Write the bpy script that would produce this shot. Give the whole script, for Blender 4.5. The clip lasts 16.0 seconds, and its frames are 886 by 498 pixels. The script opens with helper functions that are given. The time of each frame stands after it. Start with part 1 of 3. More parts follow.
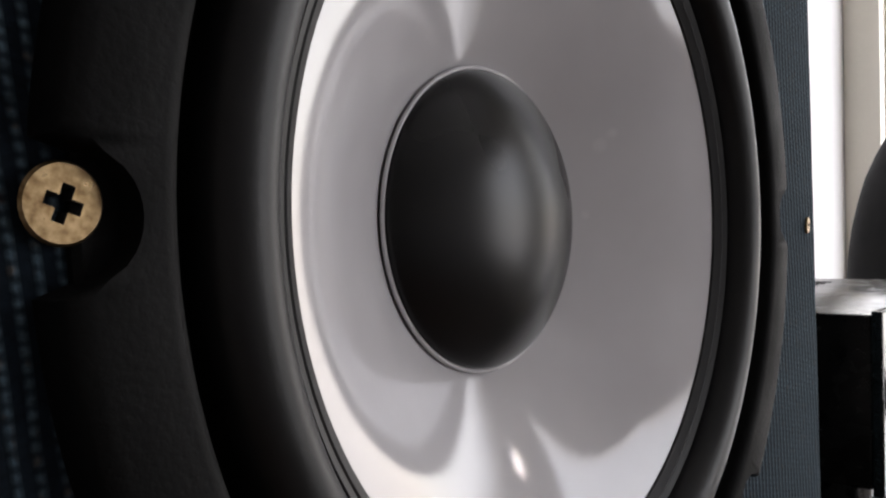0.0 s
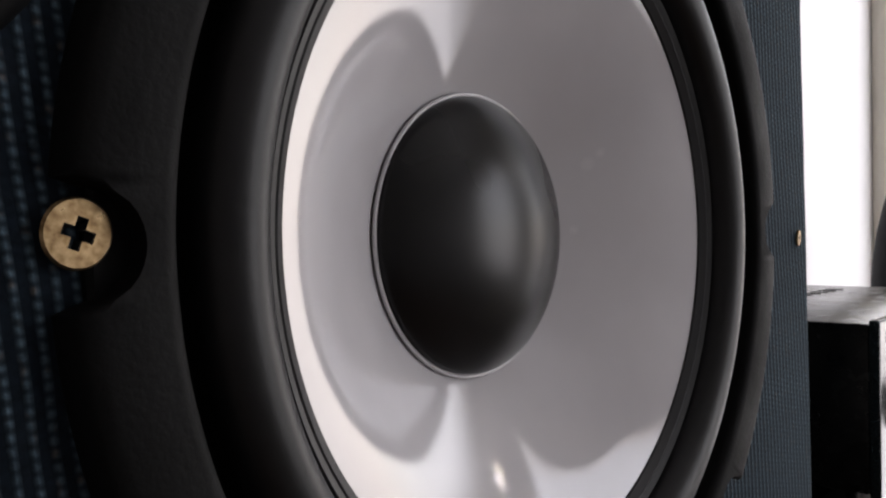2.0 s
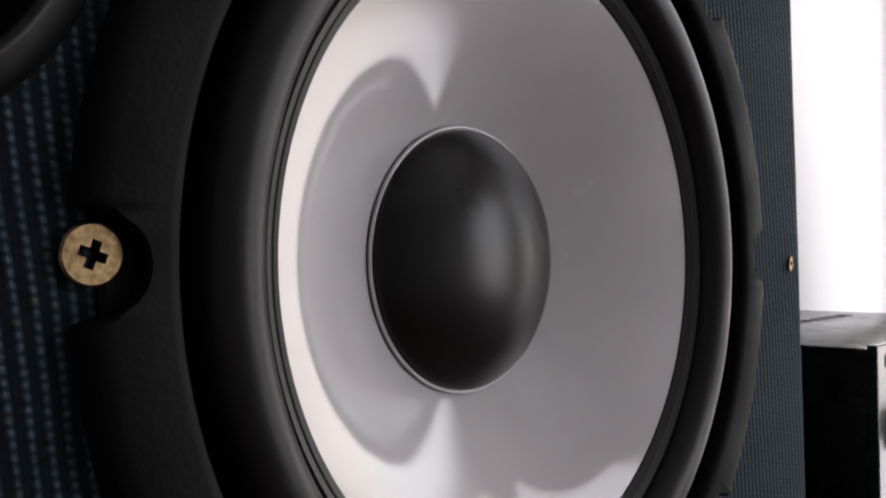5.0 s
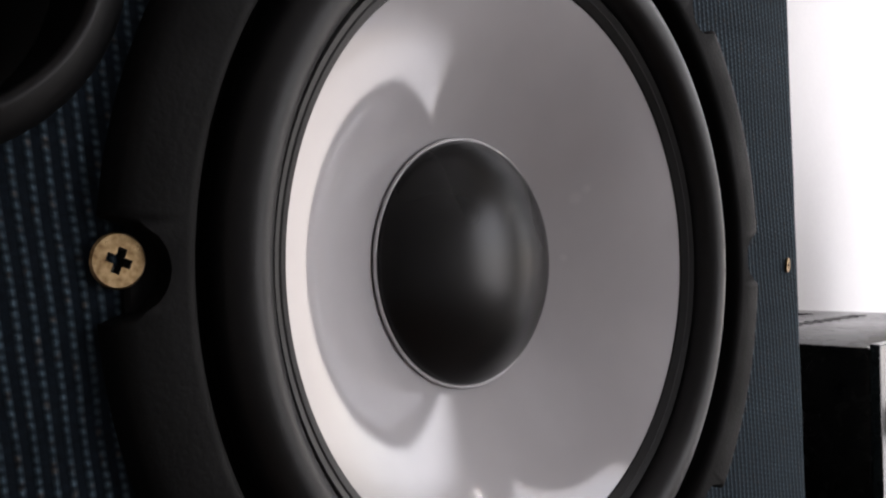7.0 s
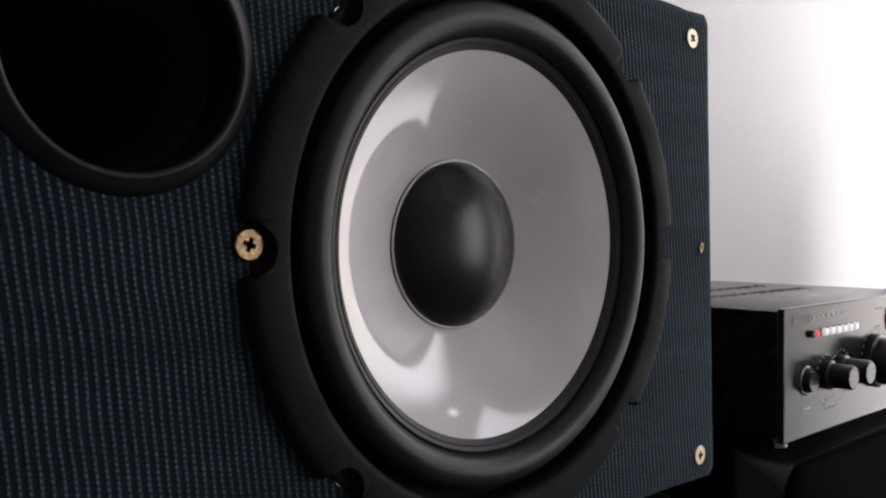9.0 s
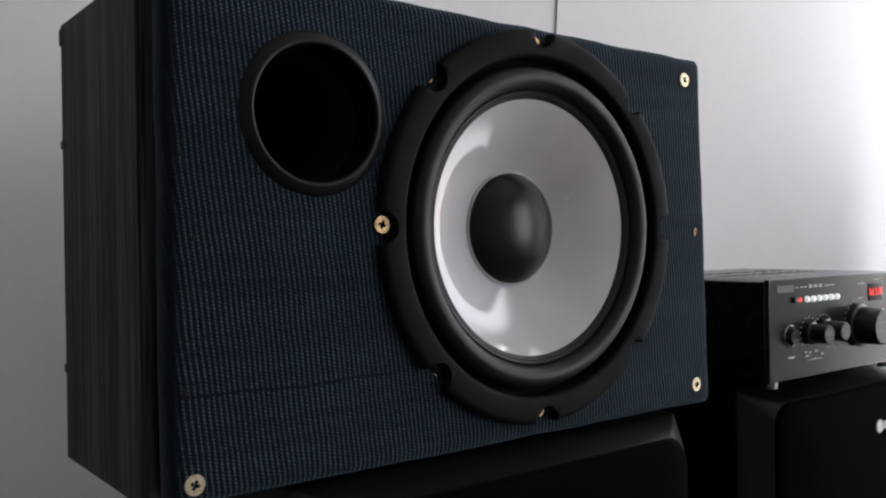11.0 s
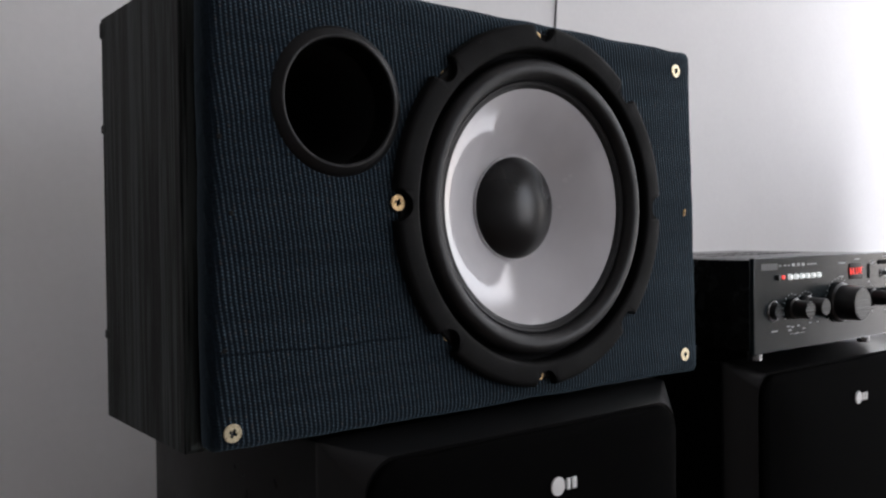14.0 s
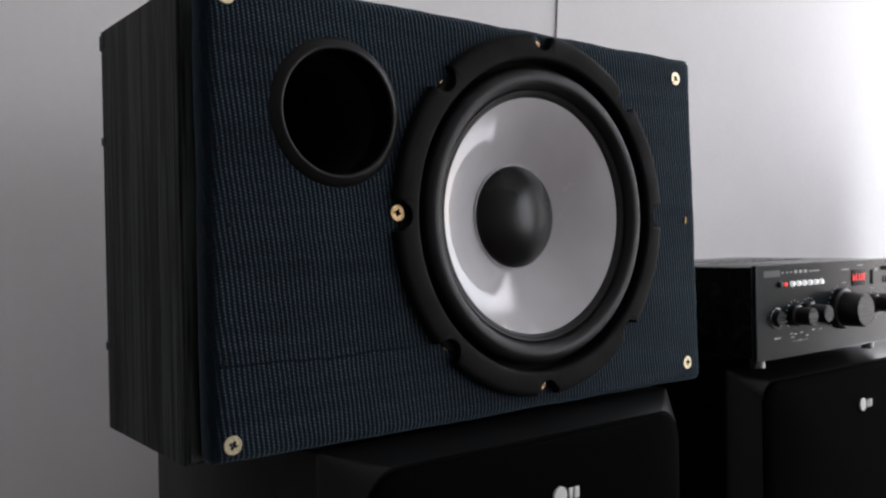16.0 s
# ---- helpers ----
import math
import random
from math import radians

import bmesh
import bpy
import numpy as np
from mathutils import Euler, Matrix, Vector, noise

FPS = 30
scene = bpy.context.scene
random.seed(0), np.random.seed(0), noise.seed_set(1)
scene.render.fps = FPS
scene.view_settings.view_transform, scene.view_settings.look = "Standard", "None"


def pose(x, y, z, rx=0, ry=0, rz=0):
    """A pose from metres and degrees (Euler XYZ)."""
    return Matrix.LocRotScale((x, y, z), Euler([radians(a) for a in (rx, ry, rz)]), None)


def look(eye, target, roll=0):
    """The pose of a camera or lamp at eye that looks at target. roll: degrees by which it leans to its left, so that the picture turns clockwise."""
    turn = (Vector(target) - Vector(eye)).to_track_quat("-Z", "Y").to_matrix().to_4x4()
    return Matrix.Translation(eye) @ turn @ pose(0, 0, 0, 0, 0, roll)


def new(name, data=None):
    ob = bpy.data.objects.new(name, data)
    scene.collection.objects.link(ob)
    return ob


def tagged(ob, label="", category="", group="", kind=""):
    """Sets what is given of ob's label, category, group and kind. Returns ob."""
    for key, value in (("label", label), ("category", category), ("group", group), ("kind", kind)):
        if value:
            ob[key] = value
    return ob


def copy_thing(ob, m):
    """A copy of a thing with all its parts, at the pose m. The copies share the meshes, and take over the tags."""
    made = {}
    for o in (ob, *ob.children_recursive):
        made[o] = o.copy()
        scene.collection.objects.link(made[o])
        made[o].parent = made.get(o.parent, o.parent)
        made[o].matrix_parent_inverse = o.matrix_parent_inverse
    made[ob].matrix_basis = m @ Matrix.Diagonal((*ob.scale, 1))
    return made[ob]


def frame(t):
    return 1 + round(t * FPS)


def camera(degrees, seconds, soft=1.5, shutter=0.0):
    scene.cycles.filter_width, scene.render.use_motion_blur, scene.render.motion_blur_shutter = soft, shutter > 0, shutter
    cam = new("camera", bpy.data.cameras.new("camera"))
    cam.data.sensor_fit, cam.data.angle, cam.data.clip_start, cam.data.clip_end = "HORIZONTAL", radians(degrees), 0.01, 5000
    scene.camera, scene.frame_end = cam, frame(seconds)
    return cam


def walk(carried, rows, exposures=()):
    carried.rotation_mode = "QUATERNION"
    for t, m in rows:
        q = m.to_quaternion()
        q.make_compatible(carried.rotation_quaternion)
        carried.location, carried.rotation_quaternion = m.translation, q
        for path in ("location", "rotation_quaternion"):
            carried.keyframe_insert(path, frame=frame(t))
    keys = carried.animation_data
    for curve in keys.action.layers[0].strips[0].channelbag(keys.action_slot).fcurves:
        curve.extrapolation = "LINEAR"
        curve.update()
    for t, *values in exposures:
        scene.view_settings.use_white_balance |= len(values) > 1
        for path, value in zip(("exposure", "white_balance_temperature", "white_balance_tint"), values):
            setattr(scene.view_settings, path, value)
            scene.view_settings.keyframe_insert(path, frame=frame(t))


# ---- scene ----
cam = camera(53.8, 16.0, soft=2.3)
EXPOSURES = [(0.0, 0.10, 6500, 8), (2.0, 0.05, 6500, 10), (9.0, 0.05, 6500, 10), (11.5, 0.10, 6250, 8), (16.0, 0.07, 6250, 8)]
PATH = [
    (0, (-0.142, -0.087, 1.198), (1.389, 1.199, 1.159), -1.3),
    (0.5, (-0.143, -0.092, 1.2), (1.391, 1.19, 1.148), -1.1),
    (1, (-0.145, -0.093, 1.199), (1.381, 1.198, 1.127), -1.2),
    (1.5, (-0.145, -0.095, 1.199), (1.372, 1.207, 1.139), -1.4),
    (2, (-0.147, -0.102, 1.201), (1.34, 1.235, 1.165), -1.0),
    (2.5, (-0.148, -0.105, 1.202), (1.33, 1.242, 1.174), -1.4),
    (3, (-0.149, -0.107, 1.202), (1.323, 1.247, 1.183), -1.4),
    (3.5, (-0.149, -0.107, 1.202), (1.321, 1.249, 1.201), -0.9),
    (6, (-0.156, -0.124, 1.2), (1.267, 1.282, 1.23), -1.0),
    (6.5, (-0.158, -0.127, 1.2), (1.246, 1.297, 1.229), -1.1),
    (7, (-0.157, -0.13, 1.201), (1.246, 1.295, 1.227), -0.9),
    (7.5, (-0.159, -0.131, 1.2), (1.236, 1.302, 1.223), -1.0),
    (8, (-0.162, -0.134, 1.201), (1.239, 1.294, 1.204), -0.7),
    (8.5, (-0.182, -0.165, 1.206), (1.159, 1.319, 1.174), -0.5),
    (9, (-0.223, -0.211, 1.206), (1.142, 1.25, 1.16), -0.0),
    (9.2, (-0.25, -0.227, 1.206), (1.119, 1.23, 1.142), 0.2),
    (11.3, (-0.331, -0.347, 1.193), (0.882, 1.243, 1.176), -0.8),
    (11.5, (-0.339, -0.354, 1.197), (0.883, 1.228, 1.142), -0.7),
    (11.9, (-0.348, -0.366, 1.197), (0.884, 1.208, 1.16), -0.9),
    (12, (-0.35, -0.367, 1.191), (0.889, 1.203, 1.169), -1.2),
    (12.5, (-0.351, -0.366, 1.191), (0.881, 1.208, 1.146), -0.8),
    (13, (-0.351, -0.363, 1.19), (0.883, 1.21, 1.152), -0.6),
    (13.5, (-0.352, -0.364, 1.188), (0.877, 1.213, 1.148), -0.6),
    (14, (-0.352, -0.364, 1.188), (0.873, 1.216, 1.143), -0.6),
    (14.5, (-0.351, -0.365, 1.189), (0.872, 1.216, 1.142), -0.7),
    (15, (-0.35, -0.364, 1.187), (0.869, 1.221, 1.155), -1.0),
    (15.5, (-0.351, -0.366, 1.189), (0.864, 1.223, 1.165), -1.0),
    (16, (-0.35, -0.365, 1.189), (0.868, 1.221, 1.162), -1.0),
]
walk(cam, [(t, look(eye, target, roll)) for t, eye, target, roll in PATH], EXPOSURES)

# ---- light: daylight from two windows and a small added opening in the right-hand wall, overcast sky outside ----
WX = 1.42                                                # wall_east
# the third, small opening is added for the bright spot the cone mirrors
WINDOWS = ((-0.60, 0.27, 0.68, 2.36), (-2.50, -1.10, 0.75, 2.05), (-0.785, -0.740, 1.69, 1.75))    # y from, y to, sill, head
# daylight in the openings: two weaker lamps added at the first window's far side stand in for a sheer curtain's soft
# edge; y from, y to, sill, head, watts
DAYLIGHT = ((-0.44, 0.27, 0.68, 2.36, 12.8), (-0.53, -0.44, 0.68, 2.36, 0.95), (-0.60, -0.53, 0.68, 2.36, 0.35), (-2.50, -1.10, 0.75, 2.05, 24.0), (-0.785, -0.740, 1.69, 1.75, 0.55))
world = bpy.data.worlds.new("world")
scene.world = world
world.use_nodes = True
_n = world.node_tree.nodes
_sky = _n.new("ShaderNodeTexSky")
_sky.sky_type, _sky.sun_disc, _sky.sun_elevation, _sky.sun_rotation = "NISHITA", False, radians(35), radians(100)
world.node_tree.links.new(_sky.outputs[0], _n["Background"].inputs[0])
_n["Background"].inputs[1].default_value = 0.10

for y0, y1, z0, z1, watts in DAYLIGHT:
    lamp = bpy.data.lights.new("window_daylight", "AREA")
    lamp.shape, lamp.size, lamp.size_y, lamp.energy, lamp.color = "RECTANGLE", y1 - y0, z1 - z0, watts, (1.0, 0.965, 1.02)
    lamp_ob = new("window_daylight", lamp)
    lamp_ob.matrix_world = look((WX + 0.06, (y0 + y1) / 2, (z0 + z1) / 2), (0, (y0 + y1) / 2, (z0 + z1) / 2))

sun = bpy.data.lights.new("sun", "SUN")
sun.energy, sun.angle, sun.color = 0.8, radians(12), (1.0, 0.96, 0.9)
sun_ob = new("sun", sun)
sun_ob.matrix_world = look((6, 1.5, 5), (0, 0, 1))


# ---- materials ----
def mat(name, base, rough=0.5, metal=0.0, coat=0.0, spec=0.5):
    m = bpy.data.materials.new(name)
    m.use_nodes = True
    b = m.node_tree.nodes["Principled BSDF"]
    b.inputs["Base Color"].default_value = (*base, 1)
    b.inputs["Roughness"].default_value = rough
    b.inputs["Metallic"].default_value = metal
    b.inputs["Coat Weight"].default_value = coat
    b.inputs["Specular IOR Level"].default_value = spec
    return m


class G:
    """Small helper to wire nodes of one material."""
    def __init__(self, m):
        self.t = m.node_tree
        self.b = self.t.nodes["Principled BSDF"]
        self.co = self.t.nodes.new("ShaderNodeTexCoord").outputs["Object"]

    def put(self, sock, value):
        if isinstance(value, (int, float, tuple)):
            sock.default_value = value
        else:
            self.t.links.new(value, sock)

    def math(self, op, a, b=0.0, c=0.0, clamp=False):
        n = self.t.nodes.new("ShaderNodeMath")
        n.operation, n.use_clamp = op, clamp
        for k, v in enumerate((a, b, c)):
            self.put(n.inputs[k], v)
        return n.outputs[0]

    def scaled(self, sx, sy, sz):
        n = self.t.nodes.new("ShaderNodeMapping")
        self.put(n.inputs[0], self.co)
        n.inputs[3].default_value = (sx, sy, sz)
        return n.outputs[0]

    def noise(self, vec, scale, detail=3.0, rough=0.55):
        n = self.t.nodes.new("ShaderNodeTexNoise")
        self.put(n.inputs["Vector"], vec)
        n.inputs["Scale"].default_value, n.inputs["Detail"].default_value, n.inputs["Roughness"].default_value = scale, detail, rough
        return n.outputs[0]

    def xyz(self):
        n = self.t.nodes.new("ShaderNodeSeparateXYZ")
        self.put(n.inputs[0], self.co)
        return n.outputs

    def span(self, v, a, b, lo, hi):
        n = self.t.nodes.new("ShaderNodeMapRange")
        self.put(n.inputs[0], v)
        for k, q in enumerate((a, b, lo, hi)):
            n.inputs[k + 1].default_value = q
        return n.outputs[0]

    def mix(self, f, a, b):
        n = self.t.nodes.new("ShaderNodeMix")
        n.data_type = "RGBA"
        self.put(n.inputs[0], f)
        for k, v in ((6, a), (7, b)):
            if isinstance(v, tuple):
                n.inputs[k].default_value = (*v, 1)
            else:
                self.put(n.inputs[k], v)
        return n.outputs[2]

    def bump(self, h, strength, dist):
        n = self.t.nodes.new("ShaderNodeBump")
        n.inputs["Strength"].default_value, n.inputs["Distance"].default_value = strength, dist
        self.put(n.inputs["Height"], h)
        self.put(self.b.inputs["Normal"], n.outputs[0])

    def color(self, v):
        self.put(self.b.inputs["Base Color"], v)

    def rough(self, v):
        self.put(self.b.inputs["Roughness"], v)


def grainy(name, base, rough, scale, amount=0.25, metal=0.0, bump=0.0002, coat=0.0, spec=0.5, vary=0.07):
    """Plain paint or moulded plastic with two scales of unevenness."""
    m = mat(name, base, rough, metal, coat, spec)
    g = G(m)
    big, fine = g.noise(g.co, scale * 0.08, 3), g.noise(g.co, scale, 4)
    v = g.math("ADD", g.math("MULTIPLY", big, 0.6), g.math("MULTIPLY", fine, 0.4))
    dark, light = tuple(c * (1 - amount) for c in base), tuple(min(1, c * (1 + amount)) for c in base)
    g.color(g.mix(g.span(v, 0.3, 0.7, 0, 1), dark, light))
    g.rough(g.span(big, 0.3, 0.7, max(0.02, rough - vary), min(1, rough + vary)))
    if bump:
        g.bump(fine, 0.5, bump)
    return m


CREASE = 0.0435      # height of the crease, a dark line in the colour, above the foot of the cloth


def denim():
    """Dark blue corded cloth: upright cords about 2.5 mm apart, broken into short pale stitches."""
    m = mat("denim_cloth", (0.01, 0.014, 0.024), 0.95, spec=0.15)
    g = G(m)
    b = g.b
    x, y, z = g.xyz()
    wob = g.math("MULTIPLY", g.math("SUBTRACT", g.noise(g.co, 18, 2), 0.5), 0.004)
    xs = g.math("ADD", g.math("ADD", x, g.math("MULTIPLY", z, 0.12)), wob)
    u = g.math("MULTIPLY", xs, 1 / 0.0025)
    cord = g.math("ABSOLUTE", g.math("SUBTRACT", g.math("FRACT", u), 0.5))
    cord = g.span(cord, 0.03, 0.28, 1, 0)
    row = g.math("FLOOR", u)
    zz = g.math("ADD", g.math("MULTIPLY", z, 1 / 0.0016), g.math("MULTIPLY", row, 0.37))
    dash = g.math("ABSOLUTE", g.math("SUBTRACT", g.math("FRACT", zz), 0.5))
    dash = g.span(dash, 0.10, 0.40, 1, 0.22)
    thread = g.noise(g.scaled(600, 600, 900), 1.0, 2)
    stitch = g.math("MULTIPLY", g.math("MULTIPLY", cord, dash), g.span(thread, 0.3, 0.7, 0.35, 1.0))
    # no fold here: the crease's shade is a thin line without pale stitches
    crease = g.math("ABSOLUTE", g.math("SUBTRACT", g.math("ADD", z, g.math("MULTIPLY", g.math("SUBTRACT", g.noise(g.co, 40, 2), 0.5), 0.004)), CREASE))
    crease = g.math("MAXIMUM", g.span(crease, 0.0003, 0.0009, 0, 1), g.span(x, -0.10, -0.085, 0, 1))
    hem = g.span(x, -0.1965, -0.1940, 0, 1)
    stitch = g.math("MULTIPLY", stitch, g.math("MULTIPLY", crease, hem))
    # shade of wrinkles put in as horizontal bands of weaker stitches
    bands = g.noise(g.scaled(4, 4, 140), 1.0, 3)
    fade = g.noise(g.co, 14, 3)
    amount = g.math("MULTIPLY", stitch, g.math("MULTIPLY", g.span(bands, 0.32, 0.66, 0.5, 1.1), g.span(fade, 0.3, 0.7, 0.7, 1.1)), clamp=True)
    ground = g.mix(g.span(thread, 0.3, 0.7, 0, 1), (0.0015, 0.003, 0.0055), (0.005, 0.009, 0.0155))
    g.color(g.mix(amount, ground, g.mix(g.span(g.noise(g.co, 420, 1), 0.56, 0.68, 0, 1), (0.102, 0.156, 0.195), (0.160, 0.145, 0.13))))
    h = g.math("ADD", g.math("MULTIPLY", cord, 0.6), g.math("ADD", stitch, g.math("MULTIPLY", thread, 0.4)))
    g.bump(h, 0.8, 0.0005)
    b.inputs["Sheen Weight"].default_value = 0.18
    b.inputs["Sheen Roughness"].default_value = 0.5
    b.inputs["Sheen Tint"].default_value = (0.42, 0.65, 0.8, 1)
    return m


def ash():
    """Black ash foil with an upright grain."""
    m = mat("black_ash_foil", (0.02, 0.022, 0.022), 0.6, spec=0.14)
    g = G(m)
    grain = g.noise(g.scaled(170, 170, 3.2), 1.0, 5, 0.7)
    pores = g.noise(g.scaled(420, 420, 14), 1.0, 3)
    v = g.math("ADD", g.math("MULTIPLY", grain, 0.7), g.math("MULTIPLY", pores, 0.3))
    g.color(g.mix(g.span(v, 0.46, 0.57, 0, 1), (0.003, 0.004, 0.004), (0.062, 0.071, 0.070)))
    g.rough(g.span(grain, 0.3, 0.7, 0.5, 0.7))
    g.bump(v, 0.6, 0.0008)
    return m


def cone_silver():
    """Silver lacquered cone with faint turning rings."""
    m = mat("silver_cone", (0.46, 0.45, 0.46), 0.09, 0.02, spec=0.5)
    g = G(m)
    x, y, z = g.xyz()
    r = g.math("SQRT", g.math("ADD", g.math("MULTIPLY", x, x), g.math("MULTIPLY", z, z)))
    n = g.t.nodes.new("ShaderNodeCombineXYZ")
    g.put(n.inputs[0], r)
    rings = g.noise(n.outputs[0], 520, 2)
    fine = g.noise(g.co, 900, 2)
    cloud = g.noise(g.co, 30, 3)
    scuff = 0.0
    for sx, sz, size in ((0.0375, 0.0172, 0.0022), (0.0400, 0.0200, 0.0016), (0.0358, 0.0010, 0.0014)):
        d = g.math("SQRT", g.math("ADD", g.math("POWER", g.math("SUBTRACT", x, sx), 2.0), g.math("POWER", g.math("SUBTRACT", z, sz), 2.0)))
        scuff = g.math("ADD", scuff, g.span(d, size * 0.2, size, 0.2, 0))
    scuff = g.math("MULTIPLY", scuff, g.span(g.noise(g.co, 700, 3), 0.35, 0.65, 0.6, 1))
    g.color(g.mix(scuff, g.mix(g.span(cloud, 0.3, 0.7, 0, 1), (0.51, 0.50, 0.515), (0.57, 0.56, 0.575)), (0.9, 0.88, 0.86)))
    dust = g.span(g.noise(g.co, 260, 2), 0.70, 0.78, 0, 1)
    g.rough(g.span(g.math("ADD", g.math("MULTIPLY", dust, 0.25), g.math("ADD", g.math("MULTIPLY", cloud, 0.7), g.math("MULTIPLY", fine, 0.3))), 0.3, 0.7, 0.07, 0.10))
    g.bump(g.math("ADD", rings, g.math("MULTIPLY", fine, 0.05)), 0.06, 0.0002)
    return m


def brushed(name, base, rough, metal=1.0):
    """Metal brushed from left to right."""
    m = mat(name, base, rough, metal)
    g = G(m)
    lines = g.noise(g.scaled(6, 900, 1600), 1.0, 3)
    g.color(g.mix(g.span(lines, 0.3, 0.7, 0, 1), tuple(c * 0.85 for c in base), tuple(c * 1.15 for c in base)))
    g.rough(g.span(lines, 0.3, 0.7, rough - 0.03, rough + 0.04))
    g.bump(lines, 0.12, 0.0001)
    return m


def brass(name, light, dark):
    m = mat(name, light, 0.32, 1.0)
    g = G(m)
    n = g.noise(g.co, 700, 3)
    g.color(g.mix(g.span(n, 0.35, 0.7, 0, 1), light, dark))
    g.rough(g.span(n, 0.3, 0.7, 0.25, 0.5))
    return m


def glow(name, color, strength):
    m = mat(name, color, 0.4)
    b = m.node_tree.nodes["Principled BSDF"]
    b.inputs["Emission Color"].default_value = (*color, 1)
    b.inputs["Emission Strength"].default_value = strength
    return m


DENIM, ASH, CONE = denim(), ash(), cone_silver()
BRASS = brass("dull_brass", (0.32, 0.23, 0.125), (0.14, 0.088, 0.04))
PALE_BRASS = brass("pale_brass", (0.78, 0.70, 0.50), (0.42, 0.35, 0.22))
RUBBER = grainy("black_rubber", (0.007, 0.007, 0.0074), 0.44, 300, 0.25, bump=0.0001, spec=0.28)
CAP = grainy("black_dust_cap", (0.0025, 0.0025, 0.0028), 0.31, 120, 0.12, bump=0, spec=0.32)
GASKET = grainy("black_gasket", (0.003, 0.003, 0.003), 0.7, 900, 0.3, bump=0.0002, spec=0.12)
PORT = grainy("black_plastic_port", (0.0035, 0.0035, 0.0037), 0.42, 400, 0.2, bump=0.0001, spec=0.24)
# near-black for gaps, recesses and slots: their shade is in the colour
VOID = grainy("dark_inside", (0.004, 0.004, 0.004), 0.95, 100, 0.2, bump=0)
PLASTIC = grainy("charcoal_plastic", (0.0055, 0.0055, 0.0056), 0.30, 700, 0.12, bump=0.0001, spec=0.26, vary=0.02)
CABINET = grainy("black_cabinet_foil", (0.0025, 0.0025, 0.0025), 0.30, 500, 0.15, bump=0.0001, spec=0.1, vary=0.03)
GRILLE = grainy("black_grille_cloth", (0.002, 0.002, 0.002), 0.95, 1800, 0.4, bump=0.0004, spec=0.02)
FACE = brushed("dark_brushed_panel", (0.009, 0.0145, 0.017), 0.2, 0.0)
COVER = grainy("black_painted_steel", (0.006, 0.006, 0.006), 0.24, 1200, 0.25, bump=0, spec=0.2)
KNOB = grainy("black_knob", (0.006, 0.006, 0.006), 0.35, 900, 0.2, bump=0.0001)
KNOB_END = brushed("knob_face", (0.06, 0.063, 0.065), 0.26)
WHITE = grainy("white_print", (0.75, 0.75, 0.74), 0.5, 500, 0.05, bump=0)
PRINT = grainy("grey_print", (0.42, 0.43, 0.43), 0.5, 500, 0.1, bump=0)
BUTTON = glow("lit_white_button", (0.9, 0.92, 0.9), 0.5)
CHROME = grainy("chrome_ring", (0.16, 0.16, 0.16), 0.25, 500, 0.1, metal=1.0, bump=0)
WINDOW_RED = mat("red_display_window", (0.02, 0.008, 0.008), 0.5, spec=0.2)
RED = glow("red_digits", (1.0, 0.05, 0.04), 1.0)
WALL = grainy("white_wall_paint", (0.78, 0.77, 0.765), 0.7, 160, 0.03, bump=0.00025)
CREAM = grainy("cream_wall_paint", (0.80, 0.76, 0.66), 0.7, 160, 0.03, bump=0.00025)
# unseen south and west walls: white paint darkened to cut the bounced light
SOUTH_WALL = grainy("south_wall_low_bounce", (0.50, 0.49, 0.485), 0.7, 160, 0.05, bump=0.0006)
DIM_WALL = grainy("west_wall_low_bounce", (0.34, 0.325, 0.31), 0.7, 160, 0.05, bump=0.0006)
# the floor is out of view; its brown is darkened to limit bounce
FLOOR = grainy("brown_floor", (0.12, 0.08, 0.055), 0.45, 40, 0.25)
TABLE = grainy("dark_wood", (0.05, 0.035, 0.025), 0.45, 60, 0.3)
BAG = grainy("black_bag_cloth", (0.010, 0.010, 0.011), 0.8, 600, 0.3, bump=0.0006)
WIRE = mat("grey_wire", (0.10, 0.10, 0.10), 0.5)
FRAME_W = grainy("white_window_frame", (0.78, 0.78, 0.77), 0.4, 200, 0.04)


# ---- mesh helpers ----
def part(name, bm, material, parent=None, label="", smooth=True, angle=35):
    me = bpy.data.meshes.new(name)
    bmesh.ops.recalc_face_normals(bm, faces=bm.faces)
    if smooth:
        for f in bm.faces:
            f.smooth = True
        for e in bm.edges:
            if len(e.link_faces) == 2 and e.calc_face_angle(0) > radians(angle):
                e.smooth = False
    bm.to_mesh(me)
    bm.free()
    for q in (material if isinstance(material, (list, tuple)) else [material]):
        me.materials.append(q)
    ob = new(name, me)
    if parent:
        ob.parent = parent
    return tagged(ob, label)


def empty(name, at=(0, 0, 0)):
    e = new(name)
    e.location = at
    return e


def box(bm, x0, x1, y0, y1, z0, z1, bevel=0.0, seg=2):
    vs = bmesh.ops.create_cube(bm, size=1, matrix=Matrix.LocRotScale(((x0 + x1) / 2, (y0 + y1) / 2, (z0 + z1) / 2), None, (x1 - x0, y1 - y0, z1 - z0)))["verts"]
    if bevel:
        es = list({e for v in vs for e in v.link_edges})
        bmesh.ops.bevel(bm, geom=es, offset=bevel, segments=seg, affect="EDGES", profile=0.5)
    return bm


def boxed(*a, **k):
    return box(bmesh.new(), *a, **k)


